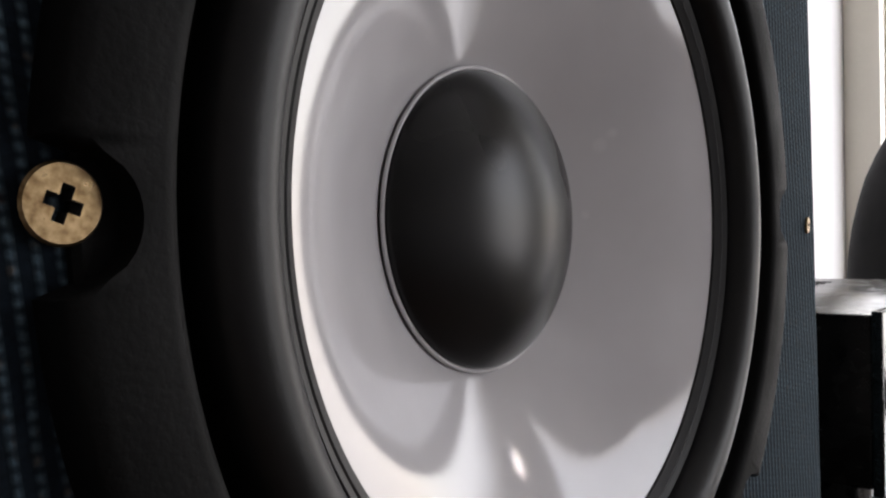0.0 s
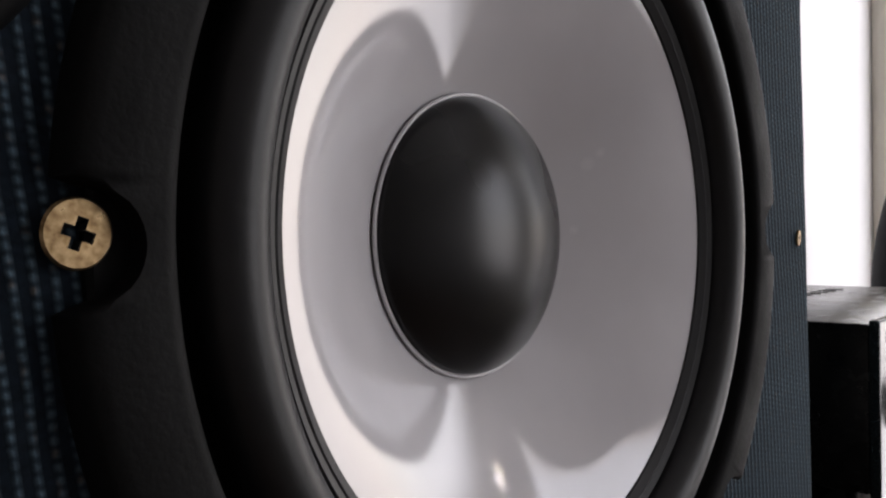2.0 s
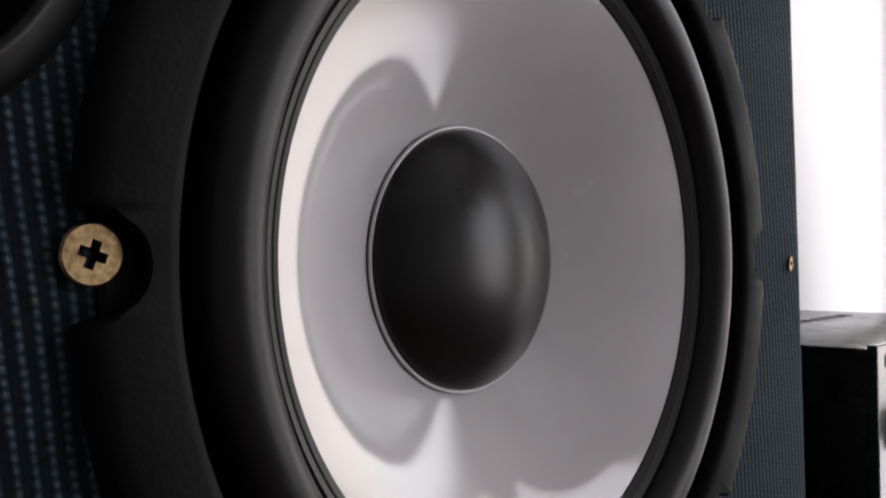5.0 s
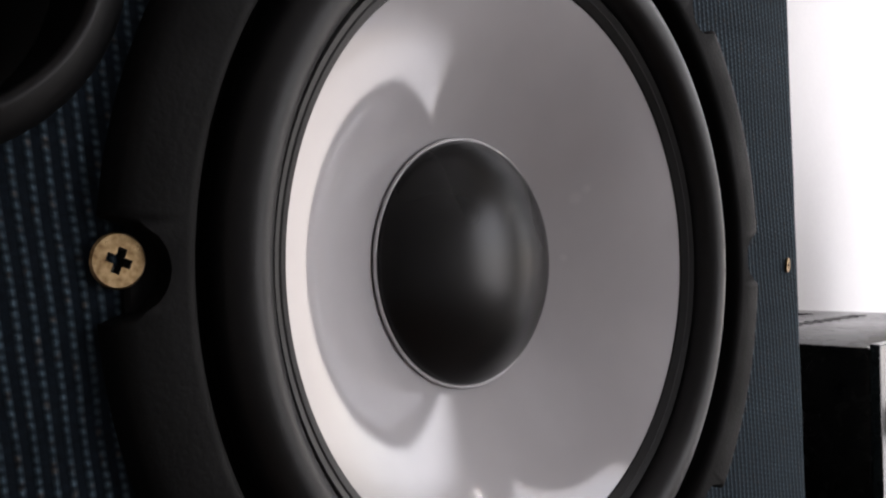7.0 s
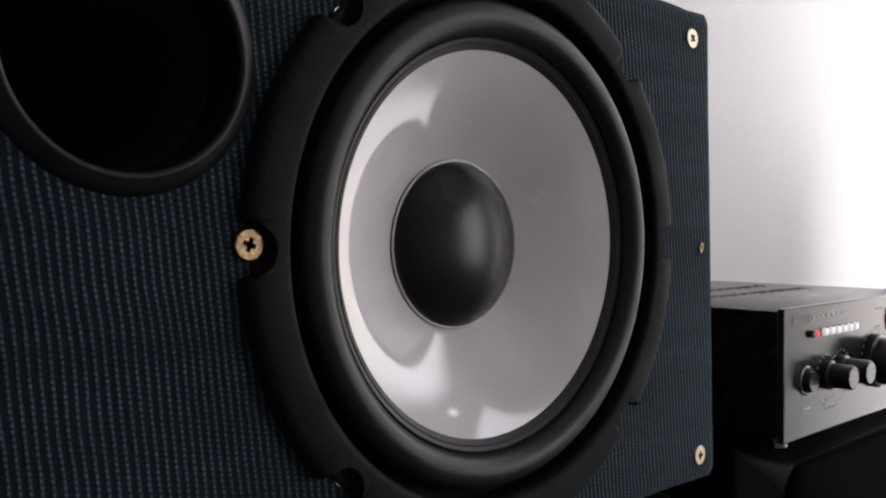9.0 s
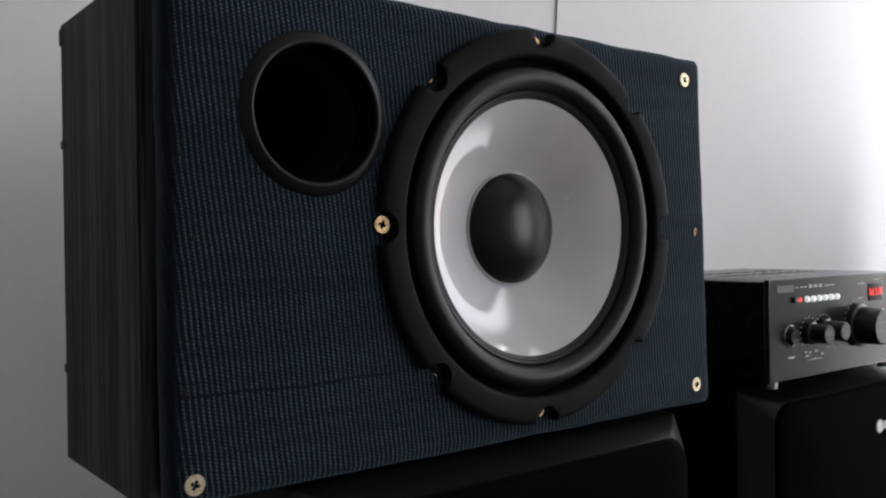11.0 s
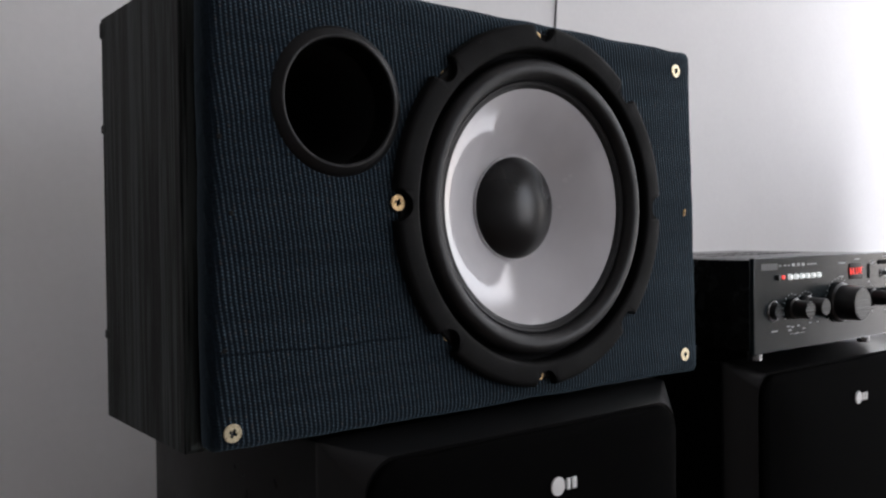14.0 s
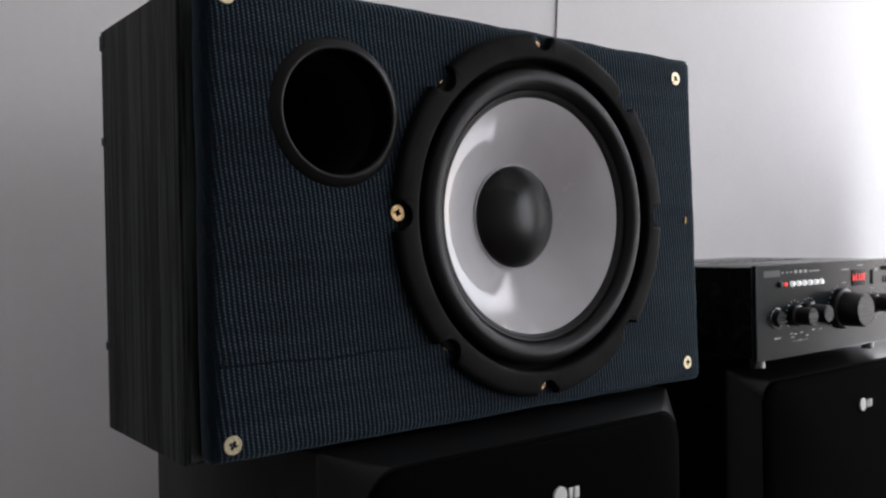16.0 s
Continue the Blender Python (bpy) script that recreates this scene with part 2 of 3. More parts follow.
def lathe(profile, n=96, radius=None):
    """Turn (r, y) points about the y axis. radius(r, angle) may change a radius with the angle."""
    bm = bmesh.new()
    rings = []
    for r, y in profile:
        if r < 1e-6:
            rings.append([bm.verts.new((0, y, 0))])
            continue
        ring = []
        for k in range(n):
            a = 2 * math.pi * k / n
            q = radius(r, a) if radius else r
            ring.append(bm.verts.new((q * math.cos(a), y, q * math.sin(a))))
        rings.append(ring)
    for p, q in zip(rings, rings[1:]):
        for k in range(n):
            j = (k + 1) % n
            a = [p[k % len(p)], p[j % len(p)], q[j % len(q)], q[k % len(q)]]
            a = list(dict.fromkeys(a))
            if len(a) > 2:
                bm.faces.new(a)
    return bm


def arc(cr, cy, rad, a0, a1, n):
    return [(cr + rad * math.cos(radians(a0 + (a1 - a0) * k / n)), cy + rad * math.sin(radians(a0 + (a1 - a0) * k / n))) for k in range(n + 1)]


def rounded(w, h, r, n=6):
    """Corner points of a rounded rectangle about the origin, anticlockwise."""
    out = []
    for cx, cz, a in ((w / 2 - r, h / 2 - r, 0), (-w / 2 + r, h / 2 - r, 90), (-w / 2 + r, -h / 2 + r, 180), (w / 2 - r, -h / 2 + r, 270)):
        for k in range(n + 1):
            t = radians(a + 90 * k / n)
            out.append((cx + r * math.cos(t), cz + r * math.sin(t)))
    return out


def loops(layers, close_first=False, close_last=True):
    """Skin over rings of points with equal counts."""
    bm = bmesh.new()
    rings = [[bm.verts.new(p) for p in ring] for ring in layers]
    n = len(rings[0])
    for p, q in zip(rings, rings[1:]):
        for k in range(n):
            bm.faces.new((p[k], p[(k + 1) % n], q[(k + 1) % n], q[k]))
    if close_first:
        bm.faces.new(rings[0])
    if close_last:
        bm.faces.new(rings[-1])
    return bm


def words(text, size, material, parent, name, at, depth=0.0002):
    cu = bpy.data.curves.new(name, "FONT")
    cu.body, cu.size, cu.extrude, cu.align_x, cu.align_y = text, size, depth, "CENTER", "CENTER"
    cu.space_character = 1.2
    tmp = new(name + "_tmp", cu)
    me = bpy.data.meshes.new_from_object(tmp.evaluated_get(bpy.context.evaluated_depsgraph_get()))
    bpy.data.objects.remove(tmp)
    bpy.data.curves.remove(cu)
    me.materials.clear()
    me.materials.append(material)
    ob = new(name, me)
    ob.matrix_basis = pose(*at, 90, 0, 0)
    ob.parent = parent
    return ob


# ---- the room ----
RX0, RX1, RY0, RY1, H, TH = -1.9, WX, -2.9, 0.33, 2.55, 0.14


def struct(name, bm, material, label):
    return tagged(part(name, bm, material, None, label, smooth=False), kind="structure")


struct("floor", boxed(RX0 - TH, RX1 + TH, RY0 - TH, RY1 + TH, -0.1, 0), FLOOR, "plain unseen brown floor, kept dark to cut bounced light")
struct("ceiling", boxed(RX0 - TH, RX1 + TH, RY0 - TH, RY1 + TH, H, H + 0.1), WALL, "plain white painted ceiling")
struct("wall_north", boxed(RX0 - TH, RX1 + TH, RY1, RY1 + TH, 0, H), WALL, "smooth white painted wall behind the loudspeakers")
struct("wall_south", boxed(RX0 - TH, RX1 + TH, RY0 - TH, RY0, 0, H), SOUTH_WALL, "plain unseen wall, its paint darkened to cut bounced light")
struct("wall_west", boxed(RX0 - TH, RX0, RY0, RY1, 0, H), DIM_WALL, "plain unseen wall, its paint darkened to cut bounced light")
_bm = bmesh.new()
_piers = [RY0, *sorted(v for w in WINDOWS for v in w[:2]), RY1]
for y0, y1 in zip(_piers[::2], _piers[1::2]):
    box(_bm, WX, WX + TH, y0, y1, 0, H)
for y0, y1, z0, z1 in WINDOWS:
    box(_bm, WX, WX + TH, y0, y1, 0, z0)
    box(_bm, WX, WX + TH, y0, y1, z1, H)
struct("wall_east", _bm, CREAM, "cream painted wall with two windows and a small added opening")
struct("trim", boxed(1.385, WX - 0.001, RY1 - 0.055, RY1 - 0.001, 0, H), CREAM, "flat cream painted strip in the corner")
for n, (y0, y1, sill, head) in enumerate(WINDOWS):
    w, h, q = y1 - y0, head - sill, 0.04 if y1 - y0 > 0.2 else 0.004
    win = tagged(empty(f"window_{n + 1}", (WX + 0.09, (y0 + y1) / 2, sill)), "white framed window letting in daylight" if w > 0.2 else "small opening added for the bright spot mirrored in the cone", "window", kind="structure")
    for name, a0, a1, z0, z1 in (("stile", -w / 2, -w / 2 + q, 0, h), ("stile", w / 2 - q, w / 2, 0, h), ("rail", -w / 2 + q, w / 2 - q, 0, q), ("rail", -w / 2 + q, w / 2 - q, h - q, h)):
        part(name, boxed(0, 0.04, a0, a1, z0, z1), FRAME_W, win, smooth=False)


# ---- table ----
table = tagged(empty("table", (0.35, 0.06, 0)), "dark wooden table carrying the loudspeakers", "table")
part("tabletop", boxed(-0.85, 0.95, -0.26, 0.34, 0.70, 0.7360, bevel=0.004), TABLE, table)
for sx in (-0.80, 0.86):
    for sy in (-0.22, 0.28):
        part("leg", boxed(sx, sx + 0.05, sy, sy + 0.05, 0, 0.70, bevel=0.003), TABLE, table)


# ---- subwoofer ----
SX, SZ = 0.001, 1.2003            # centre of the driver on the front board
BX0, BXT, BXB, BZ0, BZ1, BZL = -0.1990, 0.1445, 0.1520, 1.0892, 1.3055, 1.3090   # front board: left, right at top, right at foot, foot, top right, top left


def screw(parent, x, y, z, tilt=0.0, label="brass cross-head screw", dx=0.0, r=0.0044, metal=BRASS):
    """Countersunk head with a cross recess."""
    bm = bmesh.new()
    n = 28
    w, l = 0.16 * r, 0.46 * r
    cross = [(w, w), (w, l), (-w, l), (-w, w), (-l, w), (-l, -w), (-w, -w), (-w, -l), (w, -l), (w, -w), (l, -w), (l, w)]
    rim = [bm.verts.new((r * 0.93 * math.cos(2 * math.pi * k / n), -0.0012, r * 0.93 * math.sin(2 * math.pi * k / n))) for k in range(n)]
    low = [bm.verts.new((r * math.cos(2 * math.pi * k / n), -0.0008, r * math.sin(2 * math.pi * k / n))) for k in range(n)]
    foot = [bm.verts.new((r * 0.7 * math.cos(2 * math.pi * k / n), 0.002, r * 0.7 * math.sin(2 * math.pi * k / n))) for k in range(n)]
    top = [bm.verts.new((a, -0.0012, b)) for a, b in cross]
    deep = [bm.verts.new((a * 0.8, 0.0012, b * 0.8)) for a, b in cross]
    es = [bm.edges.new((q[k], q[(k + 1) % len(q)])) for q in (rim, top) for k in range(len(q))]
    bmesh.ops.triangle_fill(bm, edges=es, use_beauty=True)
    for a, b in ((rim, low), (low, foot)):
        for k in range(n):
            bm.faces.new((a[k], a[(k + 1) % n], b[(k + 1) % n], b[k]))
    walls = []
    for k in range(12):
        walls.append(bm.faces.new((top[k], top[(k + 1) % 12], deep[(k + 1) % 12], deep[k])))
    walls.append(bm.faces.new(deep))
    for f in walls:
        f.material_index = 1
    ob = part("screw", bm, [metal, VOID], parent, label, angle=20)
    ob.matrix_basis = pose(x, y, z, tilt, 0, 0) @ pose(0, 0, 0, 0, dx, 0)
    return ob


def subwoofer():
    sub = tagged(empty("subwoofer", (0, 0, BZ0)), "home-made subwoofer in dark blue denim cloth, on a black loudspeaker", "subwoofer")
    oz = -BZ0
    # body, black ash, a little behind the front board
    def frame_of(y, g):
        x0, xt, xb, z0, z1, zl = -0.2025 + g, 0.1440 - g, 0.1515 - g, 1.0860 + g + oz, 1.3045 - g + oz, 1.3060 - g + oz
        return [(x0, y, z0), (xb, y, z0), (xt, y, z1), (x0, y, zl)]
    bm = loops([frame_of(0.130, 0.012), frame_of(0.0225, 0.012), frame_of(0.0215, 0.002), frame_of(0.0235, 0.0), frame_of(0.136, 0.0), frame_of(0.138, 0.002)], False, True)
    part("body", bm, ASH, sub, "black ash foil body with upright grain", smooth=False)
    # near-black frame that stands in for the shade of the gap
    bm = loops([frame_of(0.0215, 0.013), frame_of(0.0215, 0.0085), frame_of(0.0150, 0.0085), frame_of(0.0150, 0.013)], False, False)
    part("gap", bm, VOID, sub, "gap behind the front board, its shade put in as near-black", smooth=False)
    # rear corner blocks that stick out a little from the side
    for z, h in ((1.2955, 0.009), (1.243, 0.005), (1.129, 0.005)):
        part("corner_tab", boxed(-0.2031, -0.2005, 0.1310, 0.1383, z + oz, z + h + oz, bevel=0.001), ASH, sub)
    # front board: cloth-covered, with two holes
    bm = bmesh.new()
    n_side = 64

    def outline(inset, y, wave):
        pts = []
        corners = [(BX0 + inset, BZ0 + inset), (BXB - inset, BZ0 + inset), (BXT - inset, BZ1 - inset), (BX0 + inset, BZL - inset)]
        rc = 0.0025
        for c in range(4):
            (xa, za), (xb, zb) = corners[c], corners[(c + 1) % 4]
            ln = math.hypot(xb - xa, zb - za)
            for k in range(n_side):
                f = (rc + (ln - 2 * rc) * k / (n_side - 1)) / ln
                x, z = xa + (xb - xa) * f, za + (zb - za) * f
                w = wave * (noise.noise((x * 30, z * 30, 1.7)) * 1.0 + 0.5 * noise.noise((x * 90, z * 90, 4.2)))
                nx, nz = (zb - za) / ln, -(xb - xa) / ln
                pts.append((x + nx * w, y, z + nz * w + oz))
        return pts
    rings = []
    for inset, y, wave in ((0.0070, 0.0, 0.0), (0.0036, 0.0007, 0.0004), (0.0012, 0.0024, 0.0008), (0.0, 0.0052, 0.0008), (0.0, 0.012, 0.0008), (0.0015, 0.0165, 0.0006)):
        rings.append([bm.verts.new(p) for p in outline(inset, y, wave)])
    m = len(rings[0])
    for p, q in zip(rings, rings[1:]):
        for k in range(m):
            bm.faces.new((p[k], p[(k + 1) % m], q[(k + 1) % m], q[k]))
    es = []
    for cx, cz, r in ((SX, SZ + oz, 0.0905), (PX, PZ + oz, 0.0312)):
        hole = [bm.verts.new((cx + r * math.cos(2 * math.pi * k / 72), 0, cz + r * math.sin(2 * math.pi * k / 72))) for k in range(72)]
        es += [bm.edges.new((hole[k], hole[(k + 1) % 72])) for k in range(72)]
    front = rings[0]
    es += [bm.edges.get((front[k], front[(k + 1) % m])) for k in range(m)]
    bmesh.ops.triangle_fill(bm, edges=es, use_beauty=True)
    part("front_board", bm, DENIM, sub, "dark blue corded denim cloth stretched over the front board")
    # port
    prof = [(0.0300, 0.0145), (0.0300, 0.004)] + arc(0.0313, -0.0018, 0.0013, 180, 300, 10) + [(0.0334, -0.0022), (0.0348, -0.0014), (0.0359, -0.0004), (0.0364, 0.0004)]
    ob = part("port", lathe(prof, 96), PORT, sub, "round black plastic bass port")
    ob.location = (PX, 0, PZ + oz)
    tube = part("tube", lathe([(0.0300, 0.0145), (0.0296, 0.11), (0.0, 0.11)], 48), VOID, ob)
    # driver
    def notch(r, a):
        """A round bite out of the rim at every eighth of the turn."""
        d = radians((math.degrees(a) + 22.5) % 45 - 22.5)
        q = 0.0070 ** 2 - (0.1008 * math.sin(d)) ** 2
        if q <= 0:
            return r
        wall = 0.1008 * math.cos(d) - math.sqrt(q)
        return min(r, wall + max(0, r - wall) * 0.02)
    drv = part("driver", lathe([(0.0886, 0.008), (0.0889, -0.0036), (0.0896, -0.0050), (0.0906, -0.0056), (0.0916, -0.0058), (0.0998, -0.0058), (0.1020, -0.0052), (0.1031, -0.0040), (0.1034, 0.0006)], 480, notch), GASKET, sub, "black driver rim notched at its eight bolt holes", angle=50)
    drv.location = (SX, 0, SZ + oz)
    part("seat_ring", lathe([(0.0886, 0.004), (0.0888, -0.0016), (0.0986, -0.0016), (0.0994, -0.0010), (0.0995, 0.0006)], 160), GASKET, drv, "thin black ring under the rim")
    # surround: flat lip, half roll
    prof = [(0.0676, 0.0030), (0.0682, 0.0015), (0.0690, 0.0010), (0.0700, 0.0003), (0.0704, 0.0004), (0.0718, -0.0004), (0.0728, 0.0004)] + arc(0.0789, 0.0002, 0.0060, 178, 372, 22) + [(0.0852, 0.0040), (0.0866, 0.0056), (0.0888, 0.0062)]
    part("surround", lathe(prof, 128), RUBBER, drv, "black rubber surround with a half-round roll")
    # cone
    pts, y, r0, r1, n = [], 0.0227, 0.0300, 0.0682, 40      # straight near the cap, flaring towards the edge
    for k in range(n + 1):
        f = k / n
        pts.append((r0 + (r1 - r0) * f, y))
        q = min(1, max(0, (f - 0.5) / 0.5))
        y -= (r1 - r0) / n * (0.585 - 0.175 * q * q * (3 - 2 * q))
    part("cone", lathe(pts, 144), CONE, drv, "glossy silver cone")
    part("collar", lathe(arc(0.0308, 0.0213, 0.0005, 0, -180, 8)[::-1], 96), CONE, drv)
    prof = [(0.0306, 0.0235), (0.0303, 0.0205)]
    R = 0.0303
    for k in range(1, 19):
        a = math.pi / 2 * k / 18
        ball = math.sqrt(0.04297 ** 2 - (R * math.cos(a)) ** 2) - 0.03047
        prof.append((R * math.cos(a), 0.0204 - 0.62 * ball - 0.2 * 0.0125 * math.sin(a)))
    prof[-1] = (0.0, prof[-1][1])
    part("dust_cap", lathe(prof, 96), CAP, drv, "domed black dust cap")
    # screws
    screw(sub, SX - 0.1005, -0.0008, SZ + oz + 0.0014, dx=200)
    for a in (1, -1):
        screw(sub, SX - 0.0022, -0.0006, SZ + oz + a * 0.0972, dx=30, r=0.0027, label="small brass screw sunk in the rim")
    for a in (0, 135, 225):
        screw(sub, SX + 0.0980 * math.cos(radians(a)), 0.0004, SZ + oz + 0.0980 * math.sin(radians(a)), dx=15, r=0.0021, label="small brass screw sunk in the rim")
    # dark spots on the cloth, added as small near-black discs
    for x, z in ((-0.1885, 1.1962), (-0.1925, 1.1350), (-0.1935, 1.2300)):
        cloth_spot = part("cloth_spot", lathe([(0.0, -0.0006), (0.0011, -0.0005), (0.0013, 0.0004)], 16), VOID, sub, "small dark spot on the cloth")
        cloth_spot.location = (x, 0, z + oz)
    for x, z, d in ((-0.1895, 1.0980, 25), (-0.1885, 1.2982, 10), (0.1265, 1.2912, 40), (0.1352, 1.1022, 5)):
        screw(sub, x, 0.0006, z + oz, dx=d, label="pale brass cross-head screw at a corner of the cloth", metal=PALE_BRASS)
    edge_screw = screw(sub, 0.1350, 0.0004, 1.1975 + oz, tilt=0, dx=12, r=0.0026, label="small brass screw half hidden in the cloth")
    edge_screw.scale.x = 0.5
    return sub


PX, PZ = -0.1325, 1.2500
subwoofer()


# ---- black bookshelf loudspeakers ----
def bookshelf():
    """Front at y = 0, foot at z = 0, about x = 0."""
    w, h, d = 0.264, 0.350, 0.228
    sp = empty("bookshelf_speaker")
    part("cabinet", boxed(-w / 2, w / 2, 0.004, d, 0, h, bevel=0.002), CABINET, sp, "charcoal cabinet")

    def shape(ww, hh, r, y, bulge=0.0):
        return [(x * (1 - bulge * abs(2 * z / hh) ** 5), y, z + h / 2) for x, z in rounded(ww, hh, r, 10)]
    bm = loops([shape(w, h, 0.0015, 0.0045), shape(w - 0.001, h - 0.001, 0.0015, 0.002), shape(w - 0.014, h - 0.017, 0.014, -0.0175, 0.09), shape(w - 0.018, h - 0.021, 0.014, -0.0165, 0.09)], True, True)
    part("front_frame", bm, PLASTIC, sp, "charcoal plastic front with sloping edges", angle=25)
    bm = loops([shape(w - 0.018, h - 0.021, 0.014, -0.016, 0.09), shape(w - 0.018, h - 0.021, 0.014, -0.0188, 0.09), shape(w - 0.021, h - 0.024, 0.014, -0.0206, 0.09), shape(w - 0.034, h - 0.034, 0.014, -0.0222, 0.09), shape(w - 0.10, h - 0.07, 0.012, -0.0256, 0.06), shape(w - 0.17, h - 0.14, 0.01, -0.0262, 0.03)], True, True)
    grille = part("grille", bm, GRILLE, sp, "black cloth grille with rounded corners", angle=60)
    zl = h - 0.0412
    bm = lathe([(0.0, -0.0267), (0.0050, -0.0267), (0.0053, -0.0264), (0.0053, -0.0245)], 32)
    ob = part("badge_disc", bm, WHITE, grille, "round white badge")
    ob.location = (0.0030, 0, zl)
    for x0, x1 in ((0.0098, 0.0126), (0.0140, 0.0178)):
        part("badge_bar", boxed(x0, x1, -0.0266, -0.0245, zl - 0.0032, zl + 0.0032, bevel=0.0004), WHITE, grille, "plain white badge bar")
    return sp


sp1 = bookshelf()
tagged(sp1, "black bookshelf loudspeaker with cloth grille, under the subwoofer", "loudspeaker", "pair of bookshelf speakers")
sp1.matrix_basis = pose(-0.0110, 0.004, 0.7360)
sp2 = copy_thing(sp1, pose(0.3470, 0.022, 0.7360))
for o in sp2.children_recursive:
    if o.name.startswith("badge"):
        o.location.x += 0.012
tagged(sp2, "black bookshelf loudspeaker with cloth grille, under the amplifier", "loudspeaker", "pair of bookshelf speakers")


# ---- amplifier ----
def amplifier():
    """Front panel at y = 0; x and z as in the room."""
    A0, A1, Z0, Z1 = 0.2175, 0.4440, 1.0980, 1.1685
    amp = tagged(empty("amplifier", (0.2160, -0.003, 1.0827)), "slim black amplifier with dark brushed front panel, on a loudspeaker", "amplifier")
    ox, oz = -A0, -1.0866
    amp.scale = (1.045, 1.0, 1.0)
    cov = part("cover", boxed(A0 - 0.0025 + ox, A1 - 0.016 + ox, 0.0045, 0.166, Z0 + 0.002 + oz, Z1 - 0.0015 + oz, bevel=0.0012), COVER, amp, "black painted steel cover")
    # slots are near-black strips on the closed cover, standing in for shaded openings
    for row in (0.072, 0.104):
        for k in range(11):
            x = 0.050 + 0.0125 * k
            part("vent_slot", boxed(x, x + 0.0020, row, row + 0.010, Z1 - 0.0017 + oz, Z1 - 0.0012 + oz), VOID, cov, smooth=False)
    face = part("front_panel", boxed(A0 - 0.0035 + ox, A1 + ox, 0.0, 0.0042, Z0 + oz, Z1 + oz, bevel=0.0007), FACE, amp, "dark grey brushed metal front panel", angle=20)

    def knob(x, z, r, l, name, label, skirt=0.0):
        prof = [(r * 1.02, 0.0)]
        if skirt:
            prof = [(r + skirt, 0.0), (r + skirt, -0.003), (r + skirt - 0.001, -0.004), (r * 1.0, -0.0042)]
        prof += [(r, -0.002 if not skirt else -0.005), (r * 0.97, -l + 0.0012), (r * 0.93, -l)]
        k = part(name, lathe(prof + [(r * 0.90, -l + 0.0002)], 72, lambda q, a: q * (1 + 0.012 * math.cos(36 * a))), KNOB, amp, label, angle=40)
        k.location = (x + ox, -0.0002, z + oz)
        e = part("end_face", lathe([(0.0, -l - 0.0001), (r * 0.88, -l - 0.0001), (r * 0.905, -l + 0.0004)], 48), KNOB_END, k, "turned metal knob face")
        return k
    knob(0.2380, 1.1285, 0.0058, 0.0045, "power_button", "round black power button")
    ring = part("button_ring", lathe(arc(0.0072, -0.0004, 0.0008, 0, -180, 8), 48), CHROME, amp, "bright ring round the power button")
    ring.location = (0.2380 + ox, 0, 1.1285 + oz)
    knob(0.2620, 1.1290, 0.0068, 0.0150, "tone_knob", "small black tone knob", 0.0012)
    knob(0.2805, 1.1300, 0.0068, 0.0165, "tone_knob", "small black tone knob", 0.0012)
    knob(0.3275, 1.1300, 0.0138, 0.0200, "volume_knob", "large black volume knob", 0.0022)
    knob(0.3780, 1.1310, 0.0062, 0.0165, "tone_knob", "small black knob", 0.0012)
    knob(0.4080, 1.1310, 0.0062, 0.0165, "tone_knob", "small black knob", 0.0012)
    # push buttons
    for k in range(8):
        x = 0.2432 + 0.0078 * k
        bm = lathe([(0.0, -0.0026), (0.0017, -0.0022), (0.0021, -0.0017), (0.0022, 0.0)], 24)
        if k == 1:
            ob = part("indicator", lathe([(0.0, -0.0014), (0.0012, -0.0011), (0.0016, 0.0)], 20), RED, amp, "small red indicator lamp")
            x -= 0.0005
            bm.free()
        else:
            ob = part("push_button", bm, KNOB if k == 0 else BUTTON, amp, "black push button" if k == 0 else "lit white push button")
        ob.location = (x + ox, 0, 1.1532 + oz)
    # display
    part("display", boxed(0.3440 + ox, 0.3640 + ox, -0.0006, 0.001, 1.1475 + oz, 1.1605 + oz, bevel=0.0003), WINDOW_RED, amp, "dark red display window")
    words("bLUE", 0.0078, RED, amp, "display_digits", (0.3535 + ox, -0.0009, 1.1540 + oz))
    part("slot", boxed(0.3735 + ox, 0.3765 + ox, -0.0007, 0.001, 1.1475 + oz, 1.1595 + oz, bevel=0.0003), VOID, amp, "dark receiver window")
    part("card_slot", boxed(0.3905 + ox, 0.4250 + ox, -0.0007, 0.001, 1.1585 + oz, 1.1620 + oz, bevel=0.0003), VOID, amp, "black card slot")
    usb = part("usb_socket", boxed(0.3945 + ox, 0.4085 + ox, -0.0009, 0.001, 1.1475 + oz, 1.1540 + oz, bevel=0.0003), CHROME, amp, "metal socket")
    part("tongue", boxed(0.3957 + ox, 0.4073 + ox, -0.0013, -0.0008, 1.1489 + oz, 1.1526 + oz), VOID, usb, smooth=False)
    # print: plain bars and dots
    marks = bmesh.new()
    for cx, cz, r, a0, a1, n in ((0.2620, 1.1290, 0.0112, -40, 220, 13), (0.2805, 1.1300, 0.0112, -40, 220, 13), (0.3275, 1.1300, 0.0190, -40, 220, 19), (0.3780, 1.1310, 0.0105, -40, 220, 13), (0.4080, 1.1310, 0.0105, -40, 220, 13)):
        for k in range(n):
            t = radians(a0 + (a1 - a0) * k / (n - 1))
            x, z = cx + r * math.cos(t) + ox, cz + r * math.sin(t) + oz
            box(marks, x - 0.0005, x + 0.0005, -0.0002, 0.0002, z - 0.0005, z + 0.0005)
    tagged(part("dial_dots", marks, PRINT, amp, "printed dots round the knobs", smooth=False), kind="stuff")
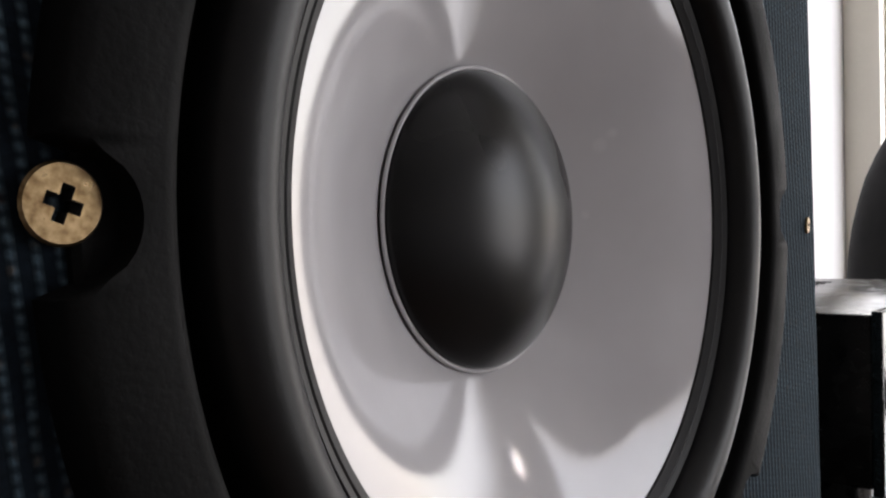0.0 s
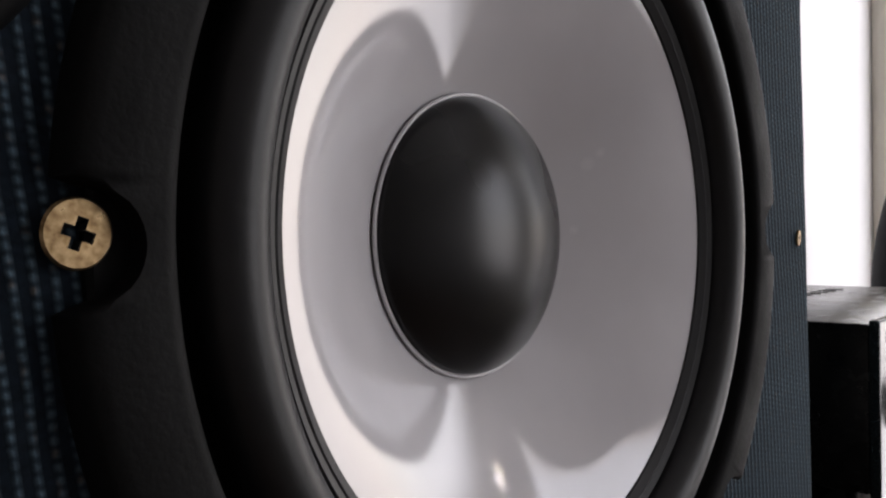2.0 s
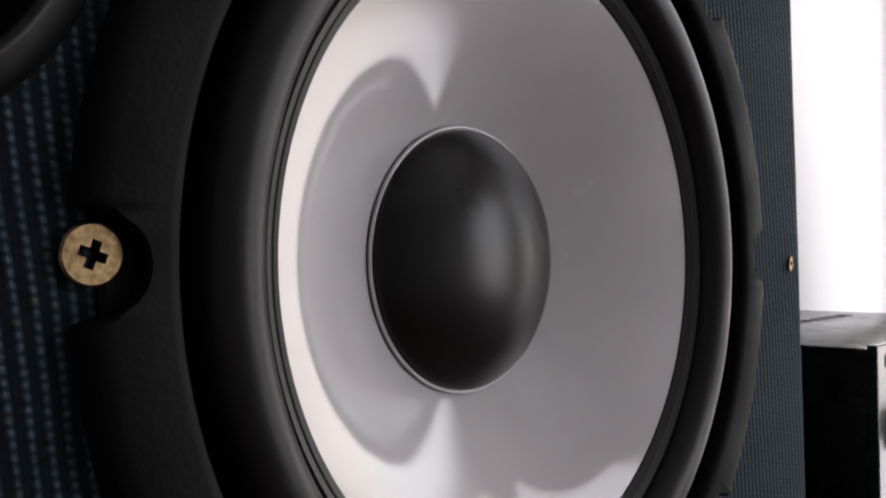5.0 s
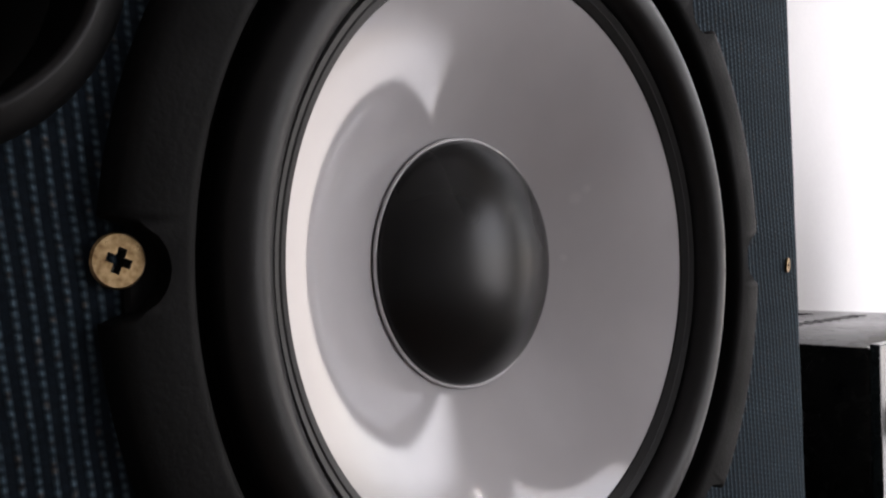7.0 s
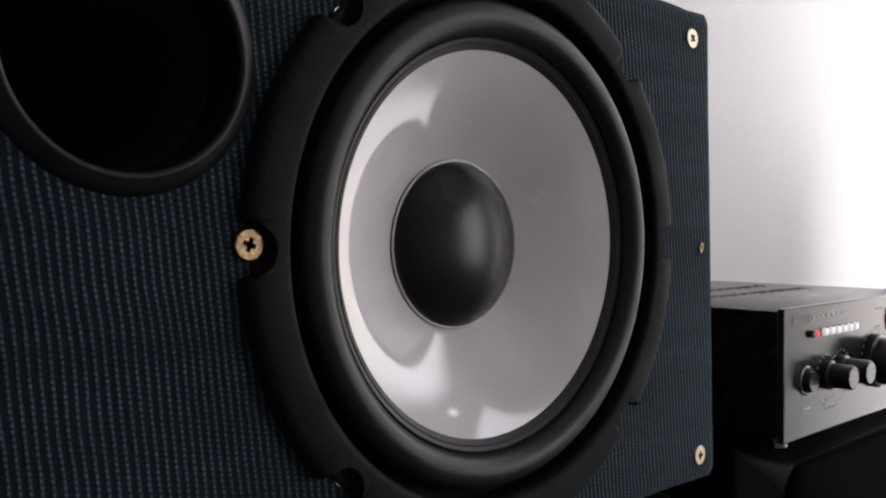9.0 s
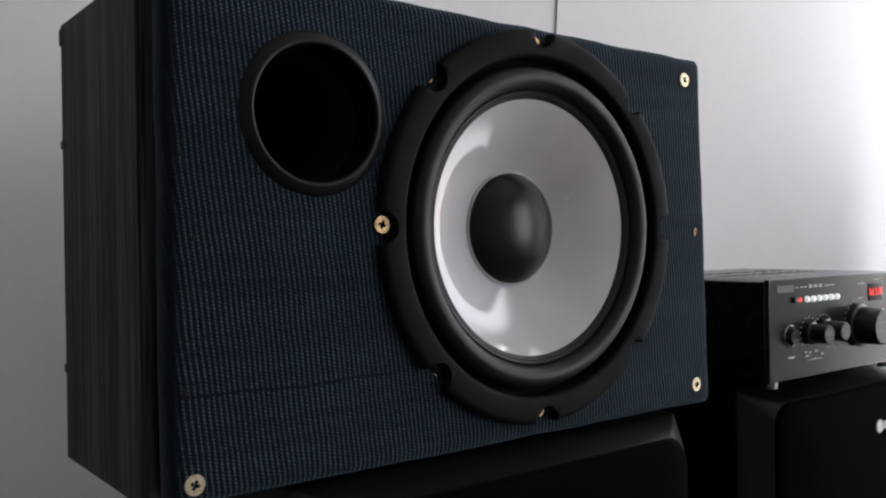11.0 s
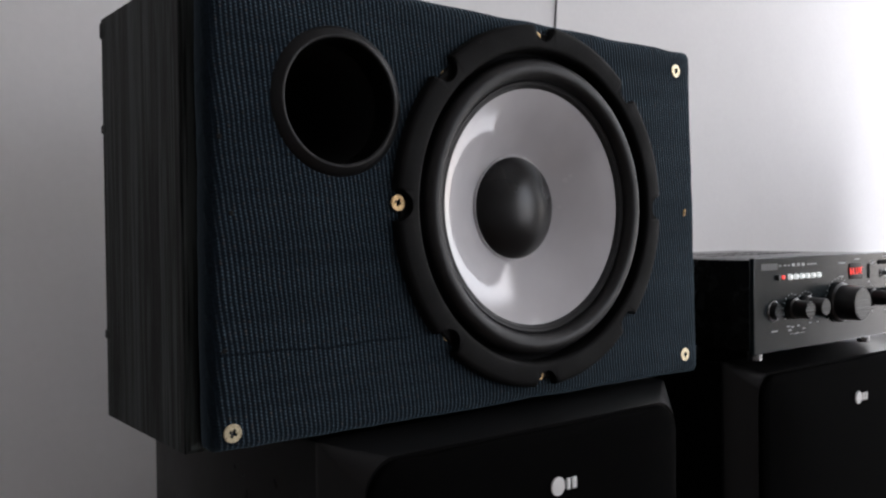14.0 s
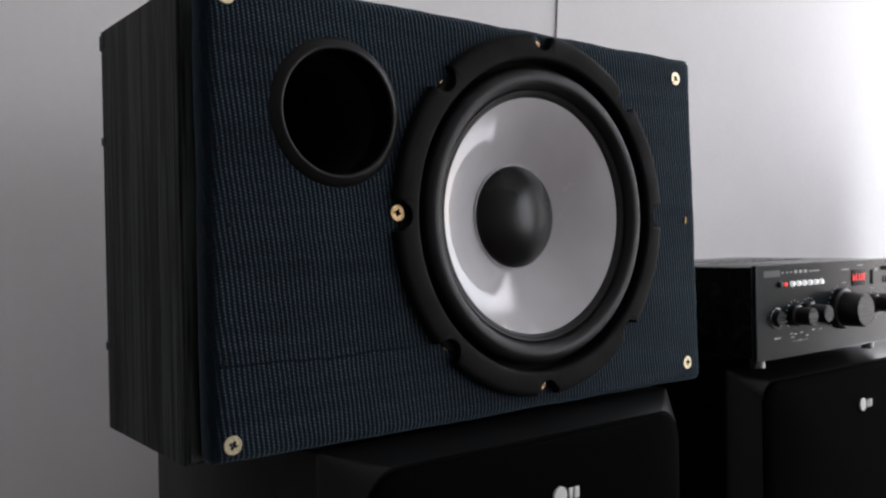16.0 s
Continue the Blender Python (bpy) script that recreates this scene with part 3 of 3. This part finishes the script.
    for x0, x1, z, h in ((0.2355, 0.2435, 1.1135, 0.0013), (0.2555, 0.2590, 1.1157, 0.0012), (0.2610, 0.2645, 1.1150, 0.0012), (0.2690, 0.2725, 1.1155, 0.0012), (0.2850, 0.2885, 1.1165, 0.0012), (0.2950, 0.2985, 1.1165, 0.0012),
                         (0.2590, 0.2790, 1.1098, 0.0004), (0.2670, 0.2710, 1.1100, 0.0013), (0.2570, 0.2615, 1.1128, 0.0012), (0.2765, 0.2805, 1.1128, 0.0012),
                         (0.2455, 0.2480, 1.1620, 0.0012), (0.2515, 0.2540, 1.1620, 0.0012), (0.2565, 0.2590, 1.1620, 0.0012), (0.2620, 0.2660, 1.1622, 0.0024), (0.2685, 0.2725, 1.1622, 0.0024), (0.2750, 0.2790, 1.1622, 0.0024),
                         (0.2820, 0.2960, 1.1620, 0.0009), (0.3280, 0.3390, 1.1612, 0.0014), (0.3520, 0.3610, 1.1638, 0.0011), (0.3790, 0.3850, 1.1600, 0.0030), (0.3985, 0.4090, 1.1650, 0.0010), (0.3740, 0.3775, 1.1445, 0.0010), (0.4050, 0.4085, 1.1445, 0.0010),
                         (0.3730, 0.3760, 1.1190, 0.0010), (0.3800, 0.3830, 1.1190, 0.0010), (0.4020, 0.4050, 1.1190, 0.0010), (0.3285, 0.3350, 1.1505, 0.0010)):
        part("printed_bar", boxed(x0 + ox, x1 + ox, -0.0002, 0.0002, z - h / 2 + oz, z + h / 2 + oz), PRINT, amp, smooth=False)
    part("maker_plate", boxed(0.2225 + ox, 0.2430 + ox, -0.0003, 0.0002, 1.1592 + oz, 1.1640 + oz), grainy("plate_grey", (0.03, 0.032, 0.033), 0.45, 900, 0.3), amp, "plain grey maker's plate", smooth=False)
    for x in (0.2385, 0.3975):
        for y in (0.016, 0.148):
            ob = part("foot", lathe([(0.0, -0.0085), (0.0048, -0.0085), (0.0052, -0.008), (0.0052, 0.0)], 32), CHROME, amp, "short dull metal foot")
            ob.matrix_basis = pose(x + ox, y, Z0 + 0.0005 + oz, 90, 0, 0)
    return amp


amp = amplifier()

# ---- behind: wire on the wall, black bag beside the amplifier ----
cu = bpy.data.curves.new("wall_wire", "CURVE")
cu.dimensions, cu.bevel_depth, cu.bevel_resolution = "3D", 0.0009, 2
sp = cu.splines.new("POLY")
sp.points.add(12)
for k, p in enumerate(sp.points):
    f = k / 12
    p.co = (0.295 + 0.131 * f + 0.002 * math.sin(5 * f), 0.3288, 0.75 + 1.75 * f, 1)
_tmp = new("wire_tmp", cu)
_me = bpy.data.meshes.new_from_object(_tmp.evaluated_get(bpy.context.evaluated_depsgraph_get()))
bpy.data.objects.remove(_tmp)
_me.materials.append(WIRE)
tagged(new("wall_wire", _me), "thin dark wire running up the white wall", "wire")


def bag():
    b = tagged(empty("bag", (1.050, 0.099, 0.736)), "black rounded cloth bag standing on the table", "bag")
    bm = bmesh.new()
    bmesh.ops.create_uvsphere(bm, u_segments=40, v_segments=28, radius=1)
    for v in bm.verts:
        x, y, z = v.co
        s = 1 / max(0.3, (abs(x) ** 3 + abs(y) ** 3 + abs(z) ** 2.2) ** (1 / 2.6))
        q = Vector((x * 0.085 * s, y * 0.135 * s, z * 0.31 * s))
        q *= 1 + 0.03 * noise.noise(q * 14)
        v.co = (q.x, q.y, max(0.0, q.z + 0.305))
    part("shell", bm, BAG, b)
    bm = bmesh.new()
    cu = [(0.0, -0.03, 0.585), (0.0, -0.03, 0.63), (0.0, 0.03, 0.63), (0.0, 0.03, 0.585)]
    for (xa, ya, za), (xb, yb, zb) in zip(cu, cu[1:]):
        box(bm, -0.012, 0.012, min(ya, yb) - 0.003, max(ya, yb) + 0.003, min(za, zb) - 0.003, max(za, zb) + 0.003)
    part("carry_loop", bm, BAG, b, smooth=False)
    return b


bag()
